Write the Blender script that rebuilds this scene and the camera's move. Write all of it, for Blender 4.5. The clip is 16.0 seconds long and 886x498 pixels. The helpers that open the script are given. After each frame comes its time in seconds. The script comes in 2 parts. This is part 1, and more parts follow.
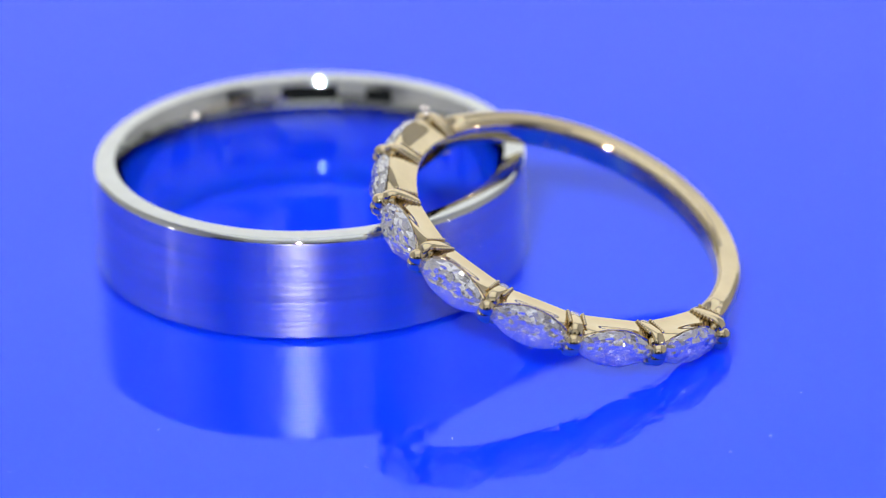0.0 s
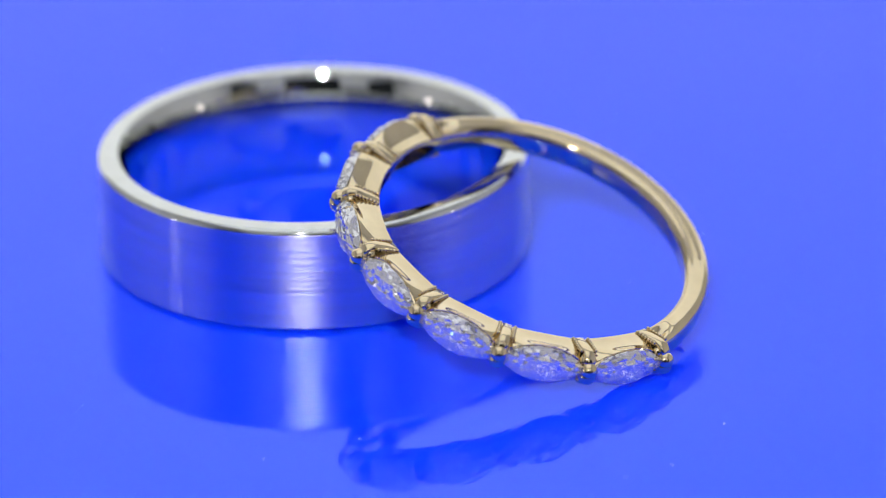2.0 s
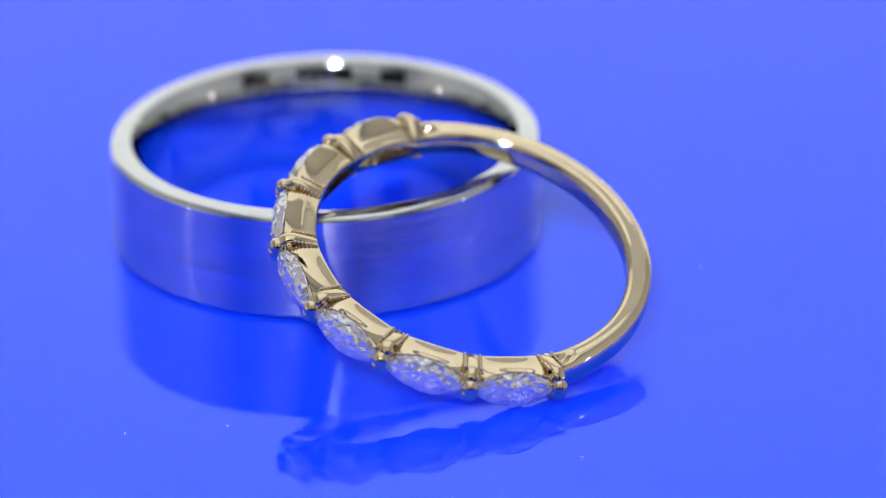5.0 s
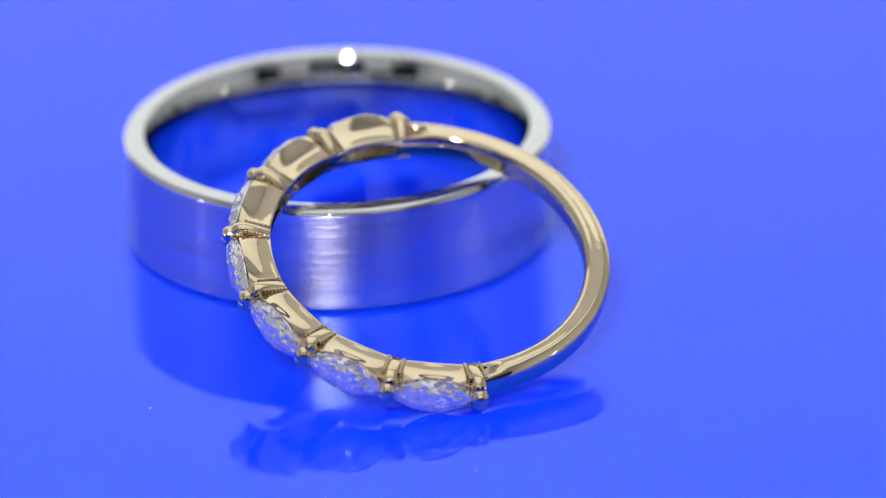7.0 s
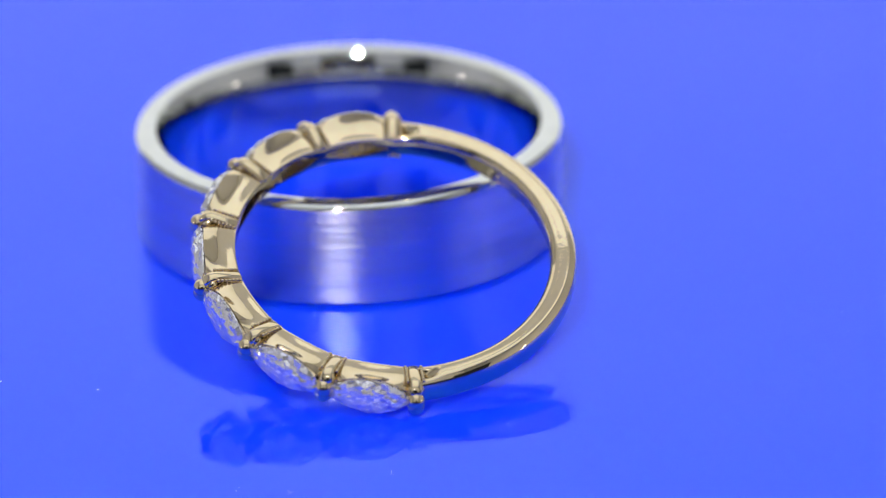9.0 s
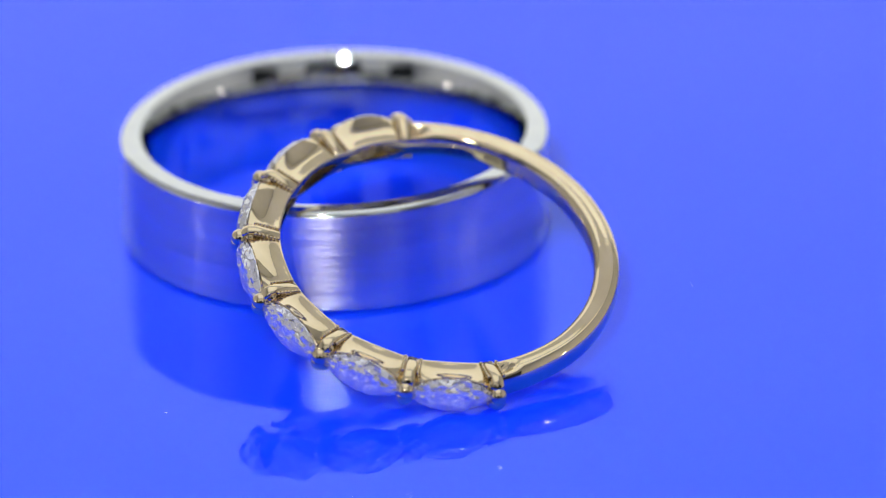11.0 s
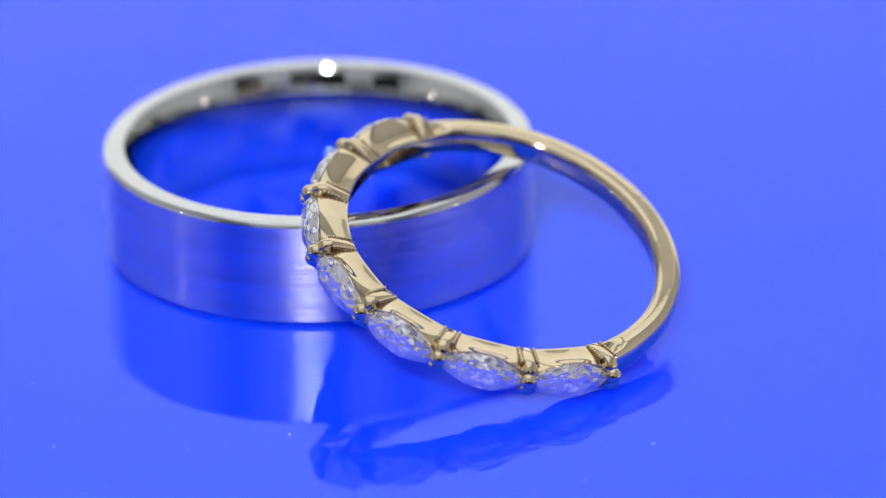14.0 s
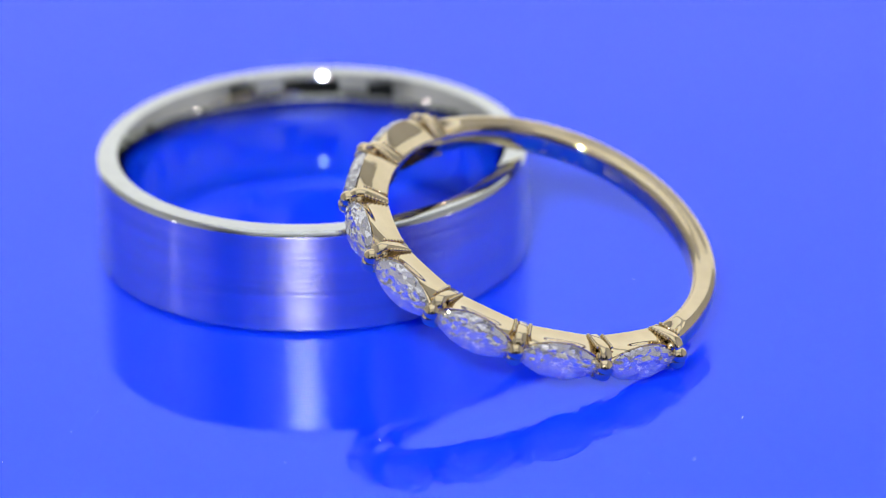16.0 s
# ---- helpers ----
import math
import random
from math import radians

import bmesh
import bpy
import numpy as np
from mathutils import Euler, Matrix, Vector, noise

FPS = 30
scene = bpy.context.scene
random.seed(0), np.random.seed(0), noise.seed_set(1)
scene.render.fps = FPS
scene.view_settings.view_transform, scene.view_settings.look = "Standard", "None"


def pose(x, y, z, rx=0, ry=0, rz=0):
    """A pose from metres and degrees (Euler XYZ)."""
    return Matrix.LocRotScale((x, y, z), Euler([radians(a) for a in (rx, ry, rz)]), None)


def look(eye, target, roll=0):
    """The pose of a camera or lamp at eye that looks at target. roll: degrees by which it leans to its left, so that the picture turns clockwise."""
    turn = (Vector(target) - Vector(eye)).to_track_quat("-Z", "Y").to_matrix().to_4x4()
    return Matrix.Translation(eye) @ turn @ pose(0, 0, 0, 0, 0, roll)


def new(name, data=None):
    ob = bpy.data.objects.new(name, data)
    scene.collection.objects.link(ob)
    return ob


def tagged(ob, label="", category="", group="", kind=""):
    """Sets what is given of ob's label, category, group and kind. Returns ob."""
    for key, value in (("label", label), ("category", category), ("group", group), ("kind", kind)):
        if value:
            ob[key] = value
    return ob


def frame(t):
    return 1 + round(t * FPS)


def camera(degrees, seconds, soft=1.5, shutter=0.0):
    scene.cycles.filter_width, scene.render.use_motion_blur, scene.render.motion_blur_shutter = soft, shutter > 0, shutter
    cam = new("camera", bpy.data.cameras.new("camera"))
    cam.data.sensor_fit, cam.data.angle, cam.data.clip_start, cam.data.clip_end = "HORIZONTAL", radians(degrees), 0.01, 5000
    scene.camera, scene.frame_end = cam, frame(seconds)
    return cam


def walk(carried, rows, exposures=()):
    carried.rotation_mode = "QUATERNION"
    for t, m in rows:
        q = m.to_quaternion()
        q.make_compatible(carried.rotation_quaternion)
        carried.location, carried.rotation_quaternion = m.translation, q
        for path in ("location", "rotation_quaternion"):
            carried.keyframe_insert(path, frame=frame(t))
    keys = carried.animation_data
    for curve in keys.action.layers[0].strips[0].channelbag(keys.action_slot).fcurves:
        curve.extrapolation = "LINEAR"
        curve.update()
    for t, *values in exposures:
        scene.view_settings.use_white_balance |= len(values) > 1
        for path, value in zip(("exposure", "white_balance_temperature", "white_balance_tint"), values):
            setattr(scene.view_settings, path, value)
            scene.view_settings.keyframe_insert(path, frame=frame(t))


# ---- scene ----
# two rings on a slowly turning blue acrylic turntable inside an assumed, unseen white light booth; sizes in metres
EYE = (0.001248, -0.254839, 0.112834)
cam = camera(8.876, 16.0, soft=0.9)
cam.data.dof.use_dof = True
cam.data.dof.focus_distance = 0.2645
cam.data.dof.aperture_fstop = 31.0
VIEW = look(EYE, (0.001248, 0.000131, 0.0), -1.356)
walk(cam, [(0.0, VIEW), (16.0, VIEW)], exposures=[(0.0, 0.0), (16.0, 0.0)])

# ---- light ----
world = bpy.data.worlds.new("world")
scene.world = world
world.use_nodes = True
world.node_tree.nodes["Background"].inputs[0].default_value = (0.55, 0.6, 0.7, 1)
world.node_tree.nodes["Background"].inputs[1].default_value = 0.03


def area_lamp(name, eye, target, power, shape, size, colour=(1, 1, 1), size_y=0.1):
    data = bpy.data.lights.new(name, "AREA")
    data.energy, data.shape, data.size, data.size_y, data.color = power, shape, size, size_y, colour
    ob = new(name, data)
    ob.matrix_world = look(eye, target)
    return ob


# white light panels of the assumed booth, out of view: above and behind
PANEL = (0.95, 1.0, 0.985)
area_lamp("ceiling_panel_light", (0, -0.03, 0.695), (0, -0.029, 0), 0.82, "SQUARE", 0.66, PANEL)
area_lamp("back_panel_light", (0, 0.495, 0.33), (0, 0, 0.33), 0.77, "RECTANGLE", 0.88, PANEL, 0.70)
# weak fill added over the front openings, not a known panel
area_lamp("front_fill_light", (0, -0.515, 0.50), (0, 0, 0.50), 0.06, "RECTANGLE", 0.86, PANEL, 0.34)
area_lamp("spot_light", (-0.044, -0.342, 0.238), (0, 0, 0), 3.35, "DISK", 0.012, (1.0, 0.97, 0.94))
for x in (-0.370, 0.364):
    area_lamp("side_spot_light", (x, -0.106, 0.026), (0, 0, 0.003), 0.012, "DISK", 0.015, (1.0, 0.88, 0.84))


# ---- materials ----
def material(name):
    mat = bpy.data.materials.new(name)
    mat.use_nodes = True
    nt = mat.node_tree
    return mat, nt, nt.nodes["Principled BSDF"]


def node(nt, kind, **values):
    n = nt.nodes.new(kind)
    for key, value in values.items():
        n.inputs[key].default_value = value
    return n


def coords(nt, scale, source="Object"):
    tc = nt.nodes.new("ShaderNodeTexCoord")
    mp = nt.nodes.new("ShaderNodeMapping")
    mp.inputs["Scale"].default_value = scale
    nt.links.new(tc.outputs[source], mp.inputs["Vector"])
    return mp.outputs["Vector"]


def noise_tex(nt, vector, scale, detail=3.0, rough=0.55):
    n = node(nt, "ShaderNodeTexNoise", Scale=scale, Detail=detail, Roughness=rough)
    nt.links.new(vector, n.inputs["Vector"])
    return n.outputs["Fac"]


def ramp(nt, fac, stops):
    r = nt.nodes.new("ShaderNodeValToRGB")
    els = r.color_ramp.elements
    for i, (p, c) in enumerate(stops):
        e = els[i] if i < 2 else els.new(p)
        e.position, e.color = p, (*c, 1) if len(c) == 3 else c
    nt.links.new(fac, r.inputs["Fac"])
    return r.outputs["Color"]


def span(nt, fac, lo, hi):
    m = node(nt, "ShaderNodeMapRange", **{"To Min": lo, "To Max": hi})
    nt.links.new(fac, m.inputs["Value"])
    return m.outputs["Result"]


def bump(nt, bsdf, fac, strength, distance):
    b = node(nt, "ShaderNodeBump", Strength=strength, Distance=distance)
    nt.links.new(fac, b.inputs["Height"])
    nt.links.new(b.outputs["Normal"], bsdf.inputs["Normal"])
    return b


def blue_acrylic():
    mat, nt, p = material("blue_acrylic")
    v = coords(nt, (1, 1, 1))
    col = ramp(nt, noise_tex(nt, v, 14, 2), [(0.3, (0.002, 0.032, 0.90)), (0.7, (0.003, 0.036, 0.95))])
    nt.links.new(col, p.inputs["Base Color"])
    nt.links.new(span(nt, noise_tex(nt, v, 60, 4), 0.029, 0.036), p.inputs["Roughness"])
    p.inputs["IOR"].default_value = 1.49
    p.inputs["Specular Tint"].default_value = (0.12, 0.86, 1.0, 1)
    p.inputs["Subsurface Weight"].default_value = 1.0
    p.inputs["Subsurface Radius"].default_value = (1, 1, 1)
    p.inputs["Subsurface Scale"].default_value = 0.008
    return mat


def white_metal():
    mat, nt, p = material("polished_white_gold")
    v = coords(nt, (1, 1, 1))
    p.inputs["Metallic"].default_value = 1
    nt.links.new(ramp(nt, noise_tex(nt, v, 900, 3), [(0.3, (0.68, 0.70, 0.67)), (0.7, (0.74, 0.76, 0.73))]), p.inputs["Base Color"])
    nt.links.new(span(nt, noise_tex(nt, v, 2500, 4), 0.0, 0.012), p.inputs["Roughness"])
    bump(nt, p, noise_tex(nt, coords(nt, (400, 400, 3000)), 1.0, 3), 0.02, 0.00002)
    return mat


def brushed_metal():
    mat, nt, p = material("brushed_white_gold")
    p.inputs["Metallic"].default_value = 1
    fine = noise_tex(nt, coords(nt, (90, 90, 8000)), 1.0, 5, 0.78)
    broad = noise_tex(nt, coords(nt, (120, 120, 5500)), 1.0, 5, 0.78)
    nt.links.new(ramp(nt, broad, [(0.36, (0.50, 0.49, 0.49)), (0.64, (0.86, 0.85, 0.85))]), p.inputs["Base Color"])
    nt.links.new(span(nt, fine, 0.08, 0.30), p.inputs["Roughness"])
    p.inputs["Anisotropic"].default_value = 1.0
    p.inputs["Anisotropic Rotation"].default_value = 0.25
    tan = nt.nodes.new("ShaderNodeTangent")
    tan.direction_type, tan.axis = "RADIAL", "Z"
    nt.links.new(tan.outputs["Tangent"], p.inputs["Tangent"])
    bump(nt, p, fine, 1.0, 0.000009)
    return mat


def yellow_gold():
    mat, nt, p = material("polished_yellow_gold")
    v = coords(nt, (1, 1, 1))
    p.inputs["Metallic"].default_value = 1
    nt.links.new(ramp(nt, noise_tex(nt, v, 700, 3), [(0.3, (0.80, 0.665, 0.42)), (0.7, (0.88, 0.745, 0.49))]), p.inputs["Base Color"])
    nt.links.new(span(nt, noise_tex(nt, v, 3000, 4), 0.015, 0.06), p.inputs["Roughness"])
    bump(nt, p, noise_tex(nt, v, 1300, 3), 0.10, 0.00006)
    return mat


def diamond_glass():
    """Bright clear stone; fine tilted cells break up the light inside the facets."""
    mat, nt, p = material("diamond")
    p.inputs["Base Color"].default_value = (0.98, 0.98, 1.0, 1)
    p.inputs["Roughness"].default_value = 0.02
    p.inputs["IOR"].default_value = 2.42
    p.inputs["Metallic"].default_value = 0.40
    p.inputs["Transmission Weight"].default_value = 0.85
    cells = node(nt, "ShaderNodeTexVoronoi", Scale=1.0)
    nt.links.new(coords(nt, (5200, 4000, 5800)), cells.inputs["Vector"])
    off = nt.nodes.new("ShaderNodeVectorMath")
    off.operation = "SUBTRACT"
    off.inputs[1].default_value = (0.5, 0.5, 0.5)
    nt.links.new(cells.outputs["Color"], off.inputs[0])
    tilt = nt.nodes.new("ShaderNodeVectorMath")
    tilt.operation = "MULTIPLY_ADD"
    tilt.inputs[1].default_value = (0.70, 0.70, 0.70)
    nt.links.new(off.outputs["Vector"], tilt.inputs[0])
    geo = nt.nodes.new("ShaderNodeNewGeometry")
    nt.links.new(geo.outputs["Normal"], tilt.inputs[2])
    unit = nt.nodes.new("ShaderNodeVectorMath")
    unit.operation = "NORMALIZE"
    nt.links.new(tilt.outputs["Vector"], unit.inputs[0])
    nt.links.new(unit.outputs["Vector"], p.inputs["Normal"])
    return mat


def plain(name, a, b, rough, scale=40.0):
    mat, nt, p = material(name)
    v = coords(nt, (1, 1, 1))
    nt.links.new(ramp(nt, noise_tex(nt, v, scale, 4), [(0.3, a), (0.7, b)]), p.inputs["Base Color"])
    nt.links.new(span(nt, noise_tex(nt, v, scale * 8, 3), rough - 0.06, rough + 0.06), p.inputs["Roughness"])
    bump(nt, p, noise_tex(nt, v, scale * 30, 3), 0.1, 0.0005)
    return mat


ACRYLIC, WHITE, BRUSHED, GOLD, DIAMOND = blue_acrylic(), white_metal(), brushed_metal(), yellow_gold(), diamond_glass()
BOARD = plain("white_board", (0.78, 0.78, 0.77), (0.83, 0.83, 0.82), 0.7)
DESK = plain("grey_desk", (0.28, 0.28, 0.29), (0.34, 0.34, 0.35), 0.5)
GREY_BOARD = plain("grey_board", (0.42, 0.42, 0.425), (0.48, 0.48, 0.485), 0.75)
DARK = plain("dark_plastic", (0.02, 0.02, 0.022), (0.03, 0.03, 0.032), 0.45)
DUST = plain("dust", (0.7, 0.7, 0.72), (0.85, 0.85, 0.86), 0.8, 3000)


# ---- mesh helpers ----
MM = 0.001


def part(name, bm, mat, parent=None, label="", smooth=None):
    """One bmesh as one mesh object; smooth: the angle in degrees under which edges are shaded smooth."""
    bmesh.ops.recalc_face_normals(bm, faces=bm.faces[:])
    if smooth is not None:
        for f in bm.faces:
            f.smooth = True
        for e in bm.edges:
            e.smooth = len(e.link_faces) == 2 and e.calc_face_angle(0) < radians(smooth)
    me = bpy.data.meshes.new(name)
    bm.to_mesh(me)
    bm.free()
    me.materials.append(mat)
    ob = new(name, me)
    if parent:
        ob.parent = parent
    if label:
        tagged(ob, label)
    return ob


def loft(bm, loops, closed):
    """Skins closed loops of points; closed: the last meets the first, else the ends are capped."""
    rings = [[bm.verts.new(p) for p in loop] for loop in loops]
    n = len(rings[0])
    for i in range(len(rings) if closed else len(rings) - 1):
        a, b = rings[i], rings[(i + 1) % len(rings)]
        for k in range(n):
            bm.faces.new((a[k], a[(k + 1) % n], b[(k + 1) % n], b[k]))
    if not closed:
        bm.faces.new(rings[0]), bm.faces.new(rings[-1])
    return bm


def revolve(profile, steps, closed_profile=True):
    """Turns a profile of (r, z) points about the z axis."""
    loops = []
    for i in range(steps):
        a = 2 * math.pi * i / steps
        loops.append([(r * math.cos(a), r * math.sin(a), z) for r, z in profile])
    return loft(bmesh.new(), loops, True)


def box(bm, lo, hi, bevel=0.0):
    made = bmesh.ops.create_cube(bm, size=1)["verts"]
    for v in made:
        v.co = [lo[k] + (v.co[k] + 0.5) * (hi[k] - lo[k]) for k in range(3)]
    if bevel:
        edges = {e for v in made for e in v.link_edges}
        bmesh.ops.bevel(bm, geom=list(edges), offset=bevel, segments=2, affect="EDGES", profile=0.5)
    return bm


def ball(bm, centre, radii, turn=None, u=12, v=8):
    m = Matrix.Translation(centre) @ (turn or Matrix()) @ Matrix.Diagonal((*radii, 1))
    bmesh.ops.create_uvsphere(bm, u_segments=u, v_segments=v, radius=1, matrix=m)
    return bm


# ---- the booth ----
# out of view and assumed; boards and gaps shape what the metal reflects
X0, X1, Y0, Y1, ZB, ZT = -0.45, 0.45, -0.52, 0.50, -0.04, 0.70


def slab(name, lo, hi, mat, kind="structure"):
    return tagged(part(name, box(bmesh.new(), lo, hi), mat), kind=kind)


slab("floor", (X0 - 0.3, Y0 - 0.3, ZB - 0.03), (X1 + 0.3, Y1 + 0.3, ZB), DESK)
slab("wall_north", (X0, Y1, ZB), (X1, Y1 + 0.01, ZT), BOARD)
GAP_Y, GAP_X, GAP_HI = -0.36, 0.36, 0.31


def side_wall(name, xa, xb):
    """Grey board, open towards the front corner."""
    bm = bmesh.new()
    box(bm, (xa, GAP_Y, ZB), (xb, Y1 + 0.01, ZT))
    box(bm, (xa, Y0, GAP_HI), (xb, GAP_Y, ZT))
    return tagged(part(name, bm, GREY_BOARD), kind="structure")


side_wall("wall_west", X0 - 0.01, X0)
side_wall("wall_east", X1, X1 + 0.01)
slab("ceiling", (X0 - 0.01, Y0 - 0.01, ZT), (X1 + 0.01, Y1 + 0.01, ZT + 0.01), BOARD)


def front_wall():
    """White board with a viewing opening in the middle and open front corners."""
    bm = bmesh.new()
    y0, y1 = Y0 - 0.01, Y0
    box(bm, (X0, y0, GAP_HI), (X1, y1, ZT))
    for a, b in ((-GAP_X, -0.165), (0.165, GAP_X)):
        box(bm, (a, y0, 0.12), (b, y1, GAP_HI))
    return tagged(part("wall_south", bm, BOARD), kind="structure")


front_wall()


# ---- the turntable ----
def turntable():
    thing = tagged(new("turntable"), "glossy deep blue acrylic turntable plate with a few dust specks", "turntable")
    rim = [(0.0005, -0.006), (0.179, -0.006), (0.18, -0.005), (0.18, -0.001), (0.1797, -0.0003), (0.179, 0.0), (0.0005, 0.0)]
    bm = bmesh.new()
    n = 160
    rings = [[bm.verts.new((r * math.cos(2 * math.pi * i / n), r * math.sin(2 * math.pi * i / n), z)) for i in range(n)] for r, z in rim[1:6]]
    for a, b in zip(rings, rings[1:]):
        for k in range(n):
            bm.faces.new((a[k], a[(k + 1) % n], b[(k + 1) % n], b[k]))
    bm.faces.new(rings[0]), bm.faces.new(rings[-1])
    part("plate", bm, ACRYLIC, thing)
    part("base", revolve([(0.02, -0.04), (0.13, -0.04), (0.135, -0.038), (0.135, -0.010), (0.132, -0.006), (0.02, -0.006)], 96), DARK, thing, "low round dark plastic base", smooth=40)
    rng = random.Random(7)
    bm = bmesh.new()
    spots = [(-6.83, -20.07, 0.032), (6.25, -26.15, 0.026), (9.58, -22.65, 0.024), (-11.44, -21.06, 0.024), (-18.56, -13.36, 0.02), (13.9, -1.4, 0.014)]
    for i in range(30):
        a, r = rng.uniform(0, 6.283), 34 * math.sqrt(rng.random())
        spots.append((r * math.cos(a), r * math.sin(a) - 4, rng.choice((0.006, 0.008, 0.010, 0.014))))
    for x, y, s in spots:
        ball(bm, (x * MM, y * MM, 0.3 * s * MM), (s * MM * rng.uniform(0.7, 2.0), s * MM, 0.4 * s * MM), Matrix.Rotation(rng.uniform(0, 3.1), 4, "Z"), 7, 5)
    tagged(part("dust", bm, DUST, thing, "tiny pale dust specks"), kind="stuff")
    return thing


# ---- the wide brushed band ----
RO, RH, CH = 10.5 * MM, 5.268 * MM, 0.234 * MM


def inner_wall(steps=48):
    """The domed comfort-fit inside, from the lower to the upper edge."""
    pts = []
    for i in range(steps + 1):
        u = -1 + 2 * i / steps
        bow = 0.53 * u ** 2.9 if u > 0 else 0.15 * u ** 4
        pts.append((8.93 * MM + bow * MM, RH / 2 + u * RH / 2))
    return pts


def brushed_band():
    thing = tagged(new("wedding_band"), "wide satin silver wedding band with shiny rims on blue acrylic", "ring")
    inside = inner_wall()
    edge = []
    for k in range(9):
        b = radians(90) * k / 8
        edge.append((RO - CH + CH * math.cos(b) ** 1.35, CH * math.sin(b) ** 1.35))
    prof = [(r, CH - h) for r, h in edge[::-1]] + [(RO - 0.3 * MM, CH), (RO - 0.3 * MM, RH - CH)] + [(r, RH - CH + h) for r, h in edge] + inside[::-1]
    part("body", revolve(prof, 256), WHITE, thing, "polished domed inside and bevelled rims", smooth=25)
    c = 0.015 * MM
    outer = [(RO - 0.25 * MM, CH), (RO - c, CH), (RO, CH + c)]
    outer += [(RO + 0.02 * MM * math.sin(math.pi * i / 8), CH + c + (RH - 2 * CH - 2 * c) * i / 8) for i in range(1, 8)]
    outer += [(RO, RH - CH - c), (RO - c, RH - CH), (RO - 0.25 * MM, RH - CH)]
    part("brushed_band", revolve(outer, 256), BRUSHED, thing, "satin band brushed round its outside", smooth=40)
    return thing


# ---- the gold ring with seven marquise stones; local: x y in the ring's plane, z along its axis ----
STEP = radians(26.41)
FIRST = radians(-91.9)
RI = 7.52


def polar(r, a, z):
    return (r * MM * math.cos(a), r * MM * math.sin(a), z * MM)


def shank():
    loops = []
    a0, a1, n = FIRST + 7 * STEP, FIRST + 2 * math.pi, 120
    for i in range(n + 1):
        a = a0 + (a1 - a0) * i / n
        near = min(i, n - i) / n
        wide = 0.80
        out = 8.80 + 0.15 * max(0, 1 - near * 9)
        far = max(0.0, -math.cos(a))
        low = RI + 0.14 * min(1, near * 6) - 0.10 * far
        mid, half = (low + out) / 2, (out - low) / 2
        dip, lift = 0.26 * far ** 1.5, 0.40 * far ** 0.8
        fork = max(0.0, 1 - near * 22) ** 0.6
        loop = []
        for k in range(48):
            b = 2 * math.pi * k / 48
            c, s = math.cos(b), math.sin(b)
            e = 0.95 if c > 0 else 0.6
            slope = 1 - 0.22 * max(0.0, -c)
            groove = slope - 0.08 * math.exp(-((c + 0.05) / 0.2) ** 2) - 0.85 * fork * math.exp(-(c / 0.36) ** 2)
            inward = 0.22 * far * max(0.0, -c) * max(0.0, s)
            loop.append(polar(mid - dip - inward + half * math.copysign(abs(c) ** e, c), a, lift + wide * groove * math.copysign(abs(s) ** 0.75, s)))
        loops.append(loop)
    return loft(bmesh.new(), loops, False)


def wall_height(r):
    """Half the setting's width at the radius r, between the stones."""
    return 0.52 + 0.22 * min(1.0, max(0.0, (r - RI) / 1.2))


def gallery_wall(side):
    """One scalloped, hollowed side wall of the setting, with the eye-shaped gaps under the stones."""
    loops = []
    n = 24
    for i in range(7 * n + 1):
        a = FIRST + STEP * i / n
        s = 2 * ((i % n) / n) - 1
        q = 1 - s * s
        win = 0.03 + 0.50 * max(0.0, q - 0.14)
        ro = 9.12 - 0.10 * q
        stone = max(0.06, 1.10 * math.sqrt(q) * (1 - 0.28 * s * s))
        foot = 0.52 + 0.12 * q
        arc = [(foot - 0.07, RI + 0.004), (foot - 0.02, RI + 0.03)]
        for k in range(15):
            f = k / 14
            flat = foot + 0.24 * f - 0.10 * q * math.sin(math.pi * f)
            sink = f ** (2.2 + 2.2 * q)
            arc.append((flat * (1 - sink) + (stone - 0.04) * sink, RI + 0.07 + (ro - RI - 0.07) * f))
        inner = max(0.02, min(win, stone - 0.25))
        prof = [(win, RI)] + arc + [(max(0.02, stone - 0.12), ro + 0.01), (inner, ro - 0.45)]
        loops.append([polar(r, a, side * w) for w, r in prof])
    return loft(bmesh.new(), loops, False)


def at_angle(a):
    """Local x radial, y tangential, z along the axis."""
    return Matrix.Rotation(a, 4, "Z")


def junction_bar(side):
    """Smooth upright between two stones, bent over at its outer end towards the claw."""
    bm = bmesh.new()
    loops = []
    for r, w, h in ((RI + 0.01, 0.20, 0.03), (RI + 0.06, 0.25, 0.08), (RI + 0.6, 0.26, 0.11), (8.7, 0.27, 0.14), (9.05, 0.29, 0.17), (9.28, 0.28, 0.17), (9.42, 0.14, 0.09)):
        lean = wall_height(r) + 0.02 - 0.34 * max(0, (r - 8.8) / 0.6) ** 2
        loops.append([(r * MM, w * MM * math.copysign(abs(math.cos(b)) ** 0.6, math.cos(b)), side * (lean + h * math.sin(b)) * MM) for b in [2 * math.pi * k / 16 for k in range(16)]])
    return loft(bm, loops, False)


def milgrain():
    bm = bmesh.new()
    for side in (-1, 1):
        for off in (-0.36, 0.36):
            for k in range(7):
                r = RI + 0.12 + 0.18 * k
                ball(bm, (r * MM, off * MM, side * (wall_height(r) + 0.065) * MM), (0.092 * MM,) * 3, None, 8, 6)
    return bm


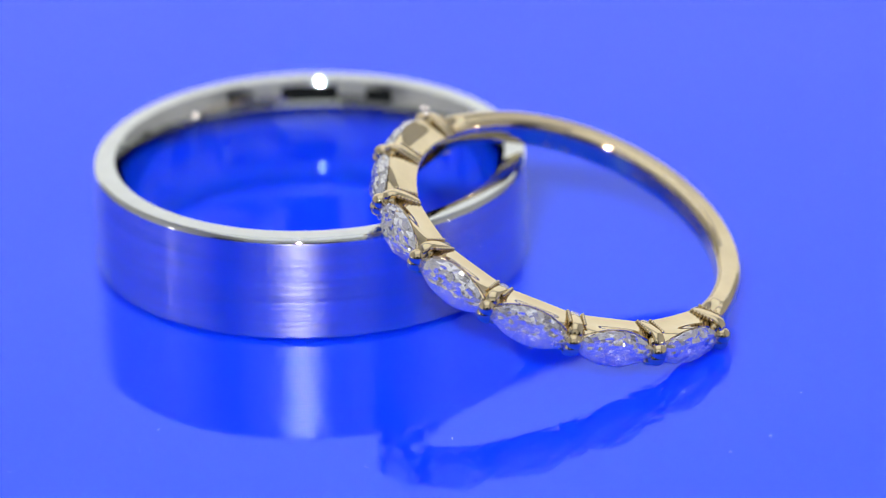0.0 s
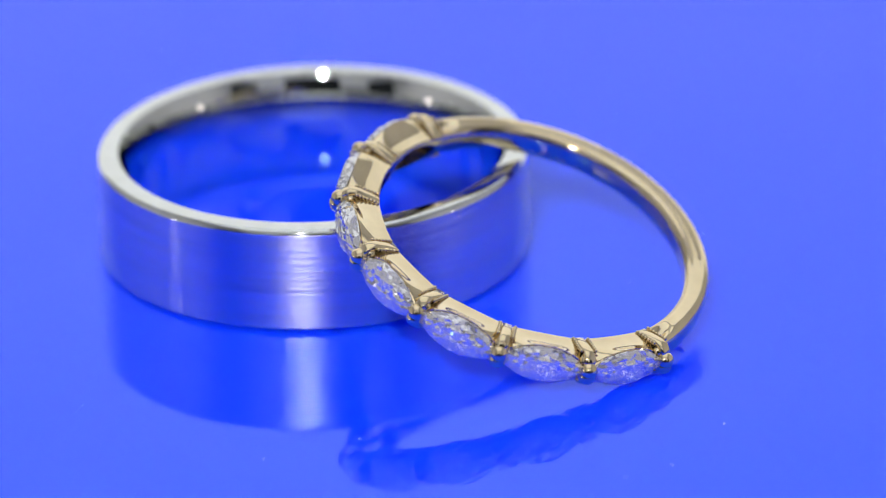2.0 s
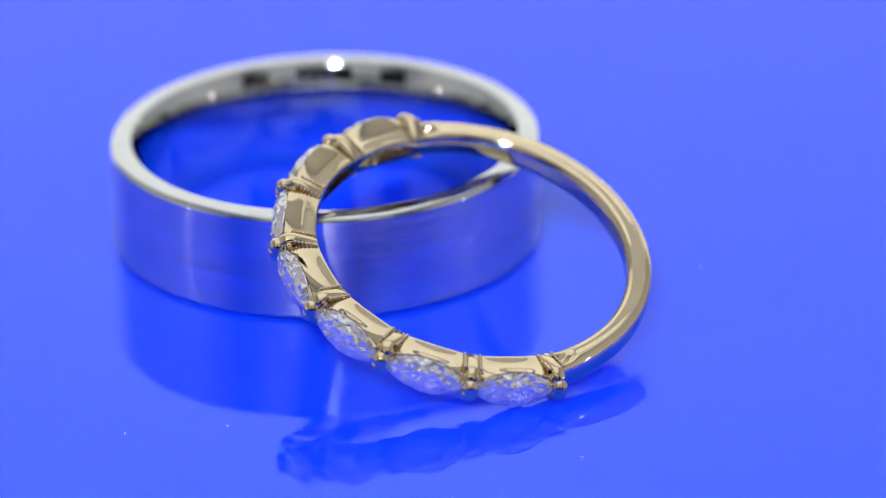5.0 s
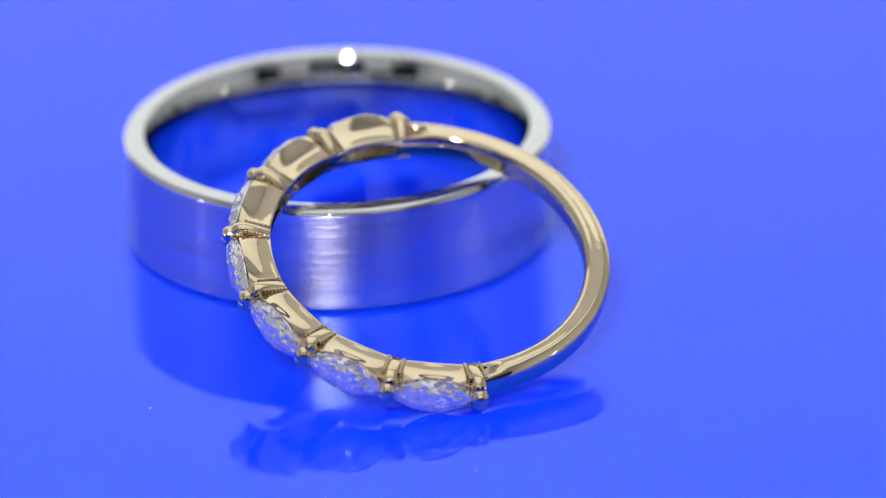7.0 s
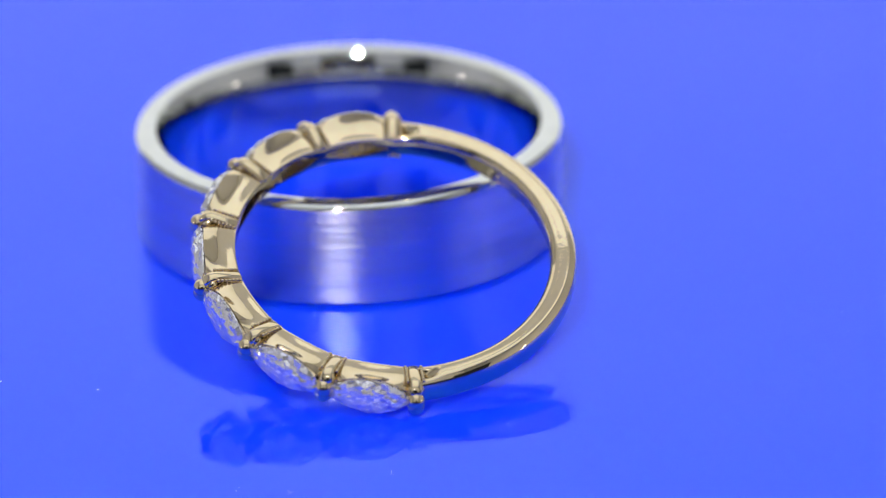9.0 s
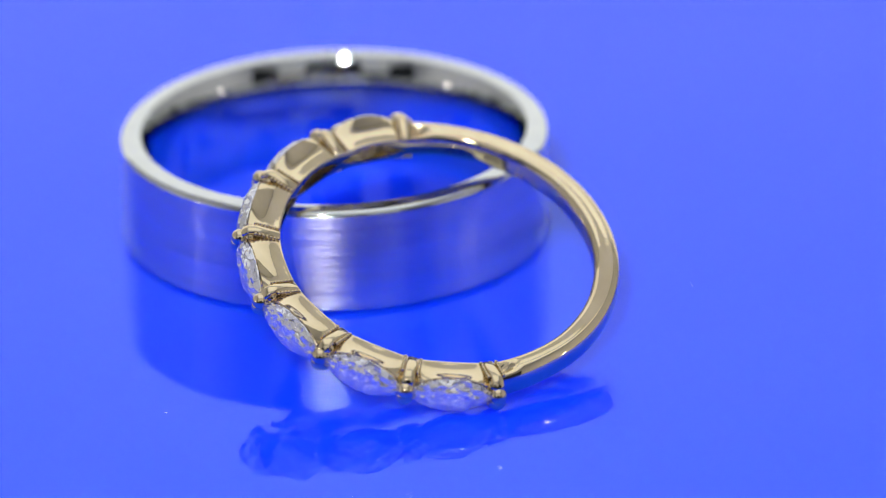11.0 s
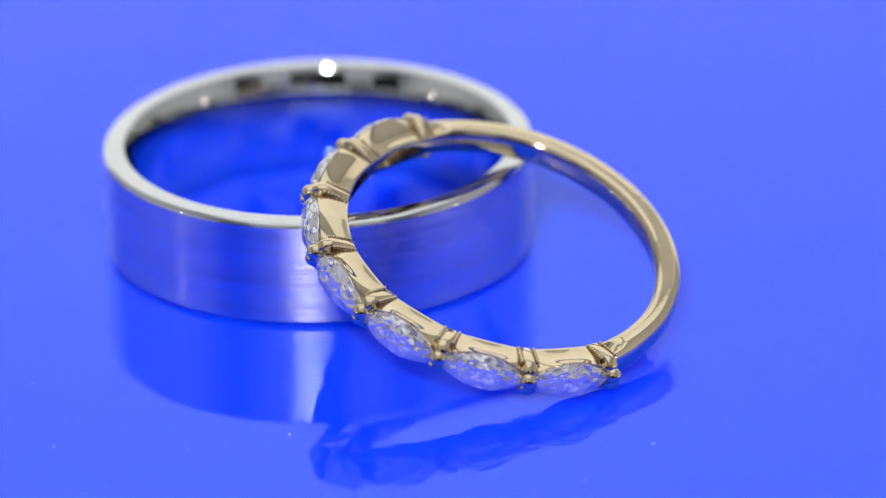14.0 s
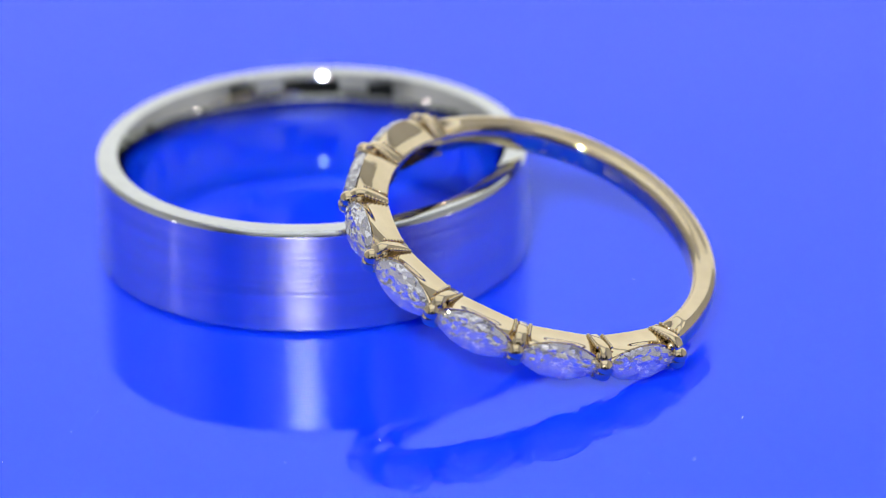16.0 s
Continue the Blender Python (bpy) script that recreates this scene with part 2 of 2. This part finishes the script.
def prong(side):
    """Round claw tip at one edge of the junction, with its stem."""
    bm = bmesh.new()
    z = side * 0.17
    ball(bm, (9.38 * MM, 0.0, z * MM), (0.42 * MM, 0.41 * MM, 0.40 * MM), None, 20, 14)
    ball(bm, (9.20 * MM, 0.0, z * MM), (0.36 * MM, 0.26 * MM, 0.30 * MM), None, 16, 10)
    ball(bm, (8.90 * MM, 0.0, side * 0.30 * MM), (0.36 * MM, 0.44 * MM, 0.40 * MM), None, 16, 10)
    return bm


def marquise():
    """Brilliant-cut boat-shaped stone: table up along x, length along y, width along z."""
    bm = bmesh.new()
    L, Wd, n = 1.88, 1.10, 16

    def spot(k, scale, h):
        c, s = math.cos(2 * math.pi * k / n), math.sin(2 * math.pi * k / n)
        return bm.verts.new((h * MM, L * scale * c * MM, Wd * scale * s * (1 - 0.28 * c * c) * MM))

    table = [spot(k, 0.54, 0.42) for k in range(0, n, 2)]
    stars = [spot(k + 1, 0.74, 0.29) for k in range(0, n, 2)]
    girdle = [spot(k, 1.0, 0.03) for k in range(n)]
    under = [spot(k, 1.0, -0.03) for k in range(n)]
    lower = [spot(k + 1, 0.52, -0.44) for k in range(0, n, 2)]
    culet = bm.verts.new((-0.86 * MM, 0, 0))
    bm.faces.new(table)
    for i in range(8):
        j, g = (i + 1) % 8, 2 * i
        g1, g2 = g + 1, (g + 2) % n
        bm.faces.new((table[i], stars[i], table[j]))
        bm.faces.new((table[j], stars[i], girdle[g2]))
        bm.faces.new((table[j], girdle[g2], stars[j]))
        bm.faces.new((stars[i], girdle[g], girdle[g1]))
        bm.faces.new((stars[i], girdle[g1], girdle[g2]))
        bm.faces.new((girdle[g], under[g], under[g1], girdle[g1]))
        bm.faces.new((girdle[g1], under[g1], under[g2], girdle[g2]))
        bm.faces.new((under[g], lower[i], under[g1]))
        bm.faces.new((under[g1], lower[i], under[g2]))
        bm.faces.new((under[g2], lower[i], culet))
        bm.faces.new((under[g2], culet, lower[j]))
    return bm


def marquise():
    """Brilliant-cut boat-shaped stone: table up along x, length along y, width along z."""
    bm = bmesh.new()
    L, Wd, n = 1.98, 1.01, 24

    def ring(scale, h, shift=0.0):
        pts = []
        for k in range(n):
            b = 2 * math.pi * (k + shift) / n
            c, s = math.cos(b), math.sin(b)
            pts.append(bm.verts.new((h * MM, L * scale * c * MM, Wd * scale * s * (1 - 0.28 * c * c) * MM)))
        return pts

    rows = ((0.52, 0.44, 0), (0.68, 0.37, 0.5), (0.84, 0.24, 0), (1.0, 0.03, 0.5), (1.0, -0.03, 0.5), (0.80, -0.24, 0), (0.55, -0.46, 0.5), (0.28, -0.68, 0))
    levels = [ring(*row) for row in rows]
    tip = bm.verts.new((-0.88 * MM, 0, 0))
    bm.faces.new(levels[0])
    rng = random.Random(3)
    for level in levels[1:3] + levels[5:]:
        for v in level:
            v.co.x += rng.uniform(-0.05, 0.05) * MM
            v.co.y += rng.uniform(-0.05, 0.05) * MM
            v.co.z += rng.uniform(-0.025, 0.025) * MM
    for a, b, ra, rb in zip(levels, levels[1:], rows, rows[1:]):
        for k in range(n):
            j = (k + 1) % n
            if ra[2] == rb[2]:
                bm.faces.new((a[k], a[j], b[j], b[k]))
            elif rb[2]:
                bm.faces.new((a[k], a[j], b[k]))
                bm.faces.new((a[j], b[j], b[k]))
            else:
                bm.faces.new((a[k], a[j], b[j]))
                bm.faces.new((a[k], b[j], b[k]))
    for k in range(n):
        bm.faces.new((levels[-1][k], levels[-1][(k + 1) % n], tip))
    return bm


def hallmark():
    """Tiny stamped strokes on the inside of the shank; they cannot be read."""
    bm = bmesh.new()
    rng = random.Random(11)
    for k in range(7):
        a = radians(-134.5 - 2.3 * k)
        for z in (-0.10, 0.16, 0.40):
            if rng.random() < 0.25:
                continue
            made = bmesh.ops.create_cube(bm, size=1)["verts"]
            tall, wide = rng.uniform(0.10, 0.22), rng.uniform(0.06, 0.20)
            m = Matrix.Rotation(a, 4, "Z") @ Matrix.Translation((7.435 * MM, 0, (z + rng.uniform(-0.04, 0.04)) * MM)) @ Matrix.Rotation(rng.uniform(-0.5, 0.5), 4, "X") @ Matrix.Rotation(rng.uniform(-0.25, 0.25), 4, "Z") @ Matrix.Diagonal((0.06 * MM, wide * MM, tall * MM, 1))
            for v in made:
                v.co = m @ v.co
    return bm


def gold_ring():
    thing = tagged(new("stacking_ring"), "yellow gold ring with seven marquise diamonds leaning on the silver band", "ring")
    part("shank", shank(), GOLD, thing, smooth=40)
    part("hallmark", hallmark(), GOLD, thing, "tiny stamped mark inside the shank")
    for side in (-1, 1):
        part("gallery_wall", gallery_wall(side), GOLD, thing, "scalloped gold side wall of the setting", smooth=35)
    bars = {}
    for i in range(8):
        m = at_angle(FIRST + i * STEP)
        for name, make, key in (("junction_bar", lambda: junction_bar(1), 1), ("junction_bar", lambda: junction_bar(-1), 2), ("milgrain", milgrain, 3), ("prong", lambda: prong(1), 4), ("prong", lambda: prong(-1), 5)):
            if key not in bars:
                ob = part(name, make(), GOLD, thing, "beaded gold edging" if key == 3 else "", smooth=50)
                bars[key] = ob.data
            else:
                ob = new(name, bars[key])
                ob.parent = thing
                if key == 3:
                    tagged(ob, "beaded gold edging")
            ob.matrix_local = m
    for i in range(7):
        m = at_angle(FIRST + (i + 0.5) * STEP) @ Matrix.Translation((9.08 * MM, 0, 0))
        if i == 0:
            ob = part("diamond", marquise(), DIAMOND, thing, "clear faceted marquise diamond")
            stone = ob.data
        else:
            ob = tagged(new("diamond", stone), "clear faceted marquise diamond")
            ob.parent = thing
        ob.matrix_local = m
    return thing


TABLE = turntable()
BAND = brushed_band()
RING = gold_ring()


# ---- movement ----
def turned(t):
    """Degrees of the turntable: it turns steadily, swings back at 8.78 s and returns."""
    u = t if t <= 8.78 else 17.56 - t
    if u > 8.63:
        u = 8.63 + 0.05 * (1 - ((8.78 - u) / 0.15) ** 2)
    return -5.6914 * (u - 4.0)


def motions():
    times = [0.0, 0.1] + [0.5 * i for i in range(1, 18)] + [8.63, 8.7, 8.77, 8.85, 8.93] + [0.5 * i for i in range(18, 32)] + [15.9, 16.0]
    band0 = pose(-0.004637, 0.002130, 0.0)
    ex, ey, ez = (-0.862144, -0.500874, 0.076380), (0.445506, -0.821213, -0.356558), (0.241315, -0.273376, 0.931146)
    ring0 = Matrix.Translation((0.0035559, -0.0096409, 0.0041150)) @ Matrix((ex, ey, ez)).transposed().to_4x4()
    for thing, m in ((TABLE, Matrix()), (BAND, band0), (RING, ring0)):
        walk(thing, [(t, pose(0, 0, 0, 0, 0, turned(t)) @ m) for t in times])


motions()
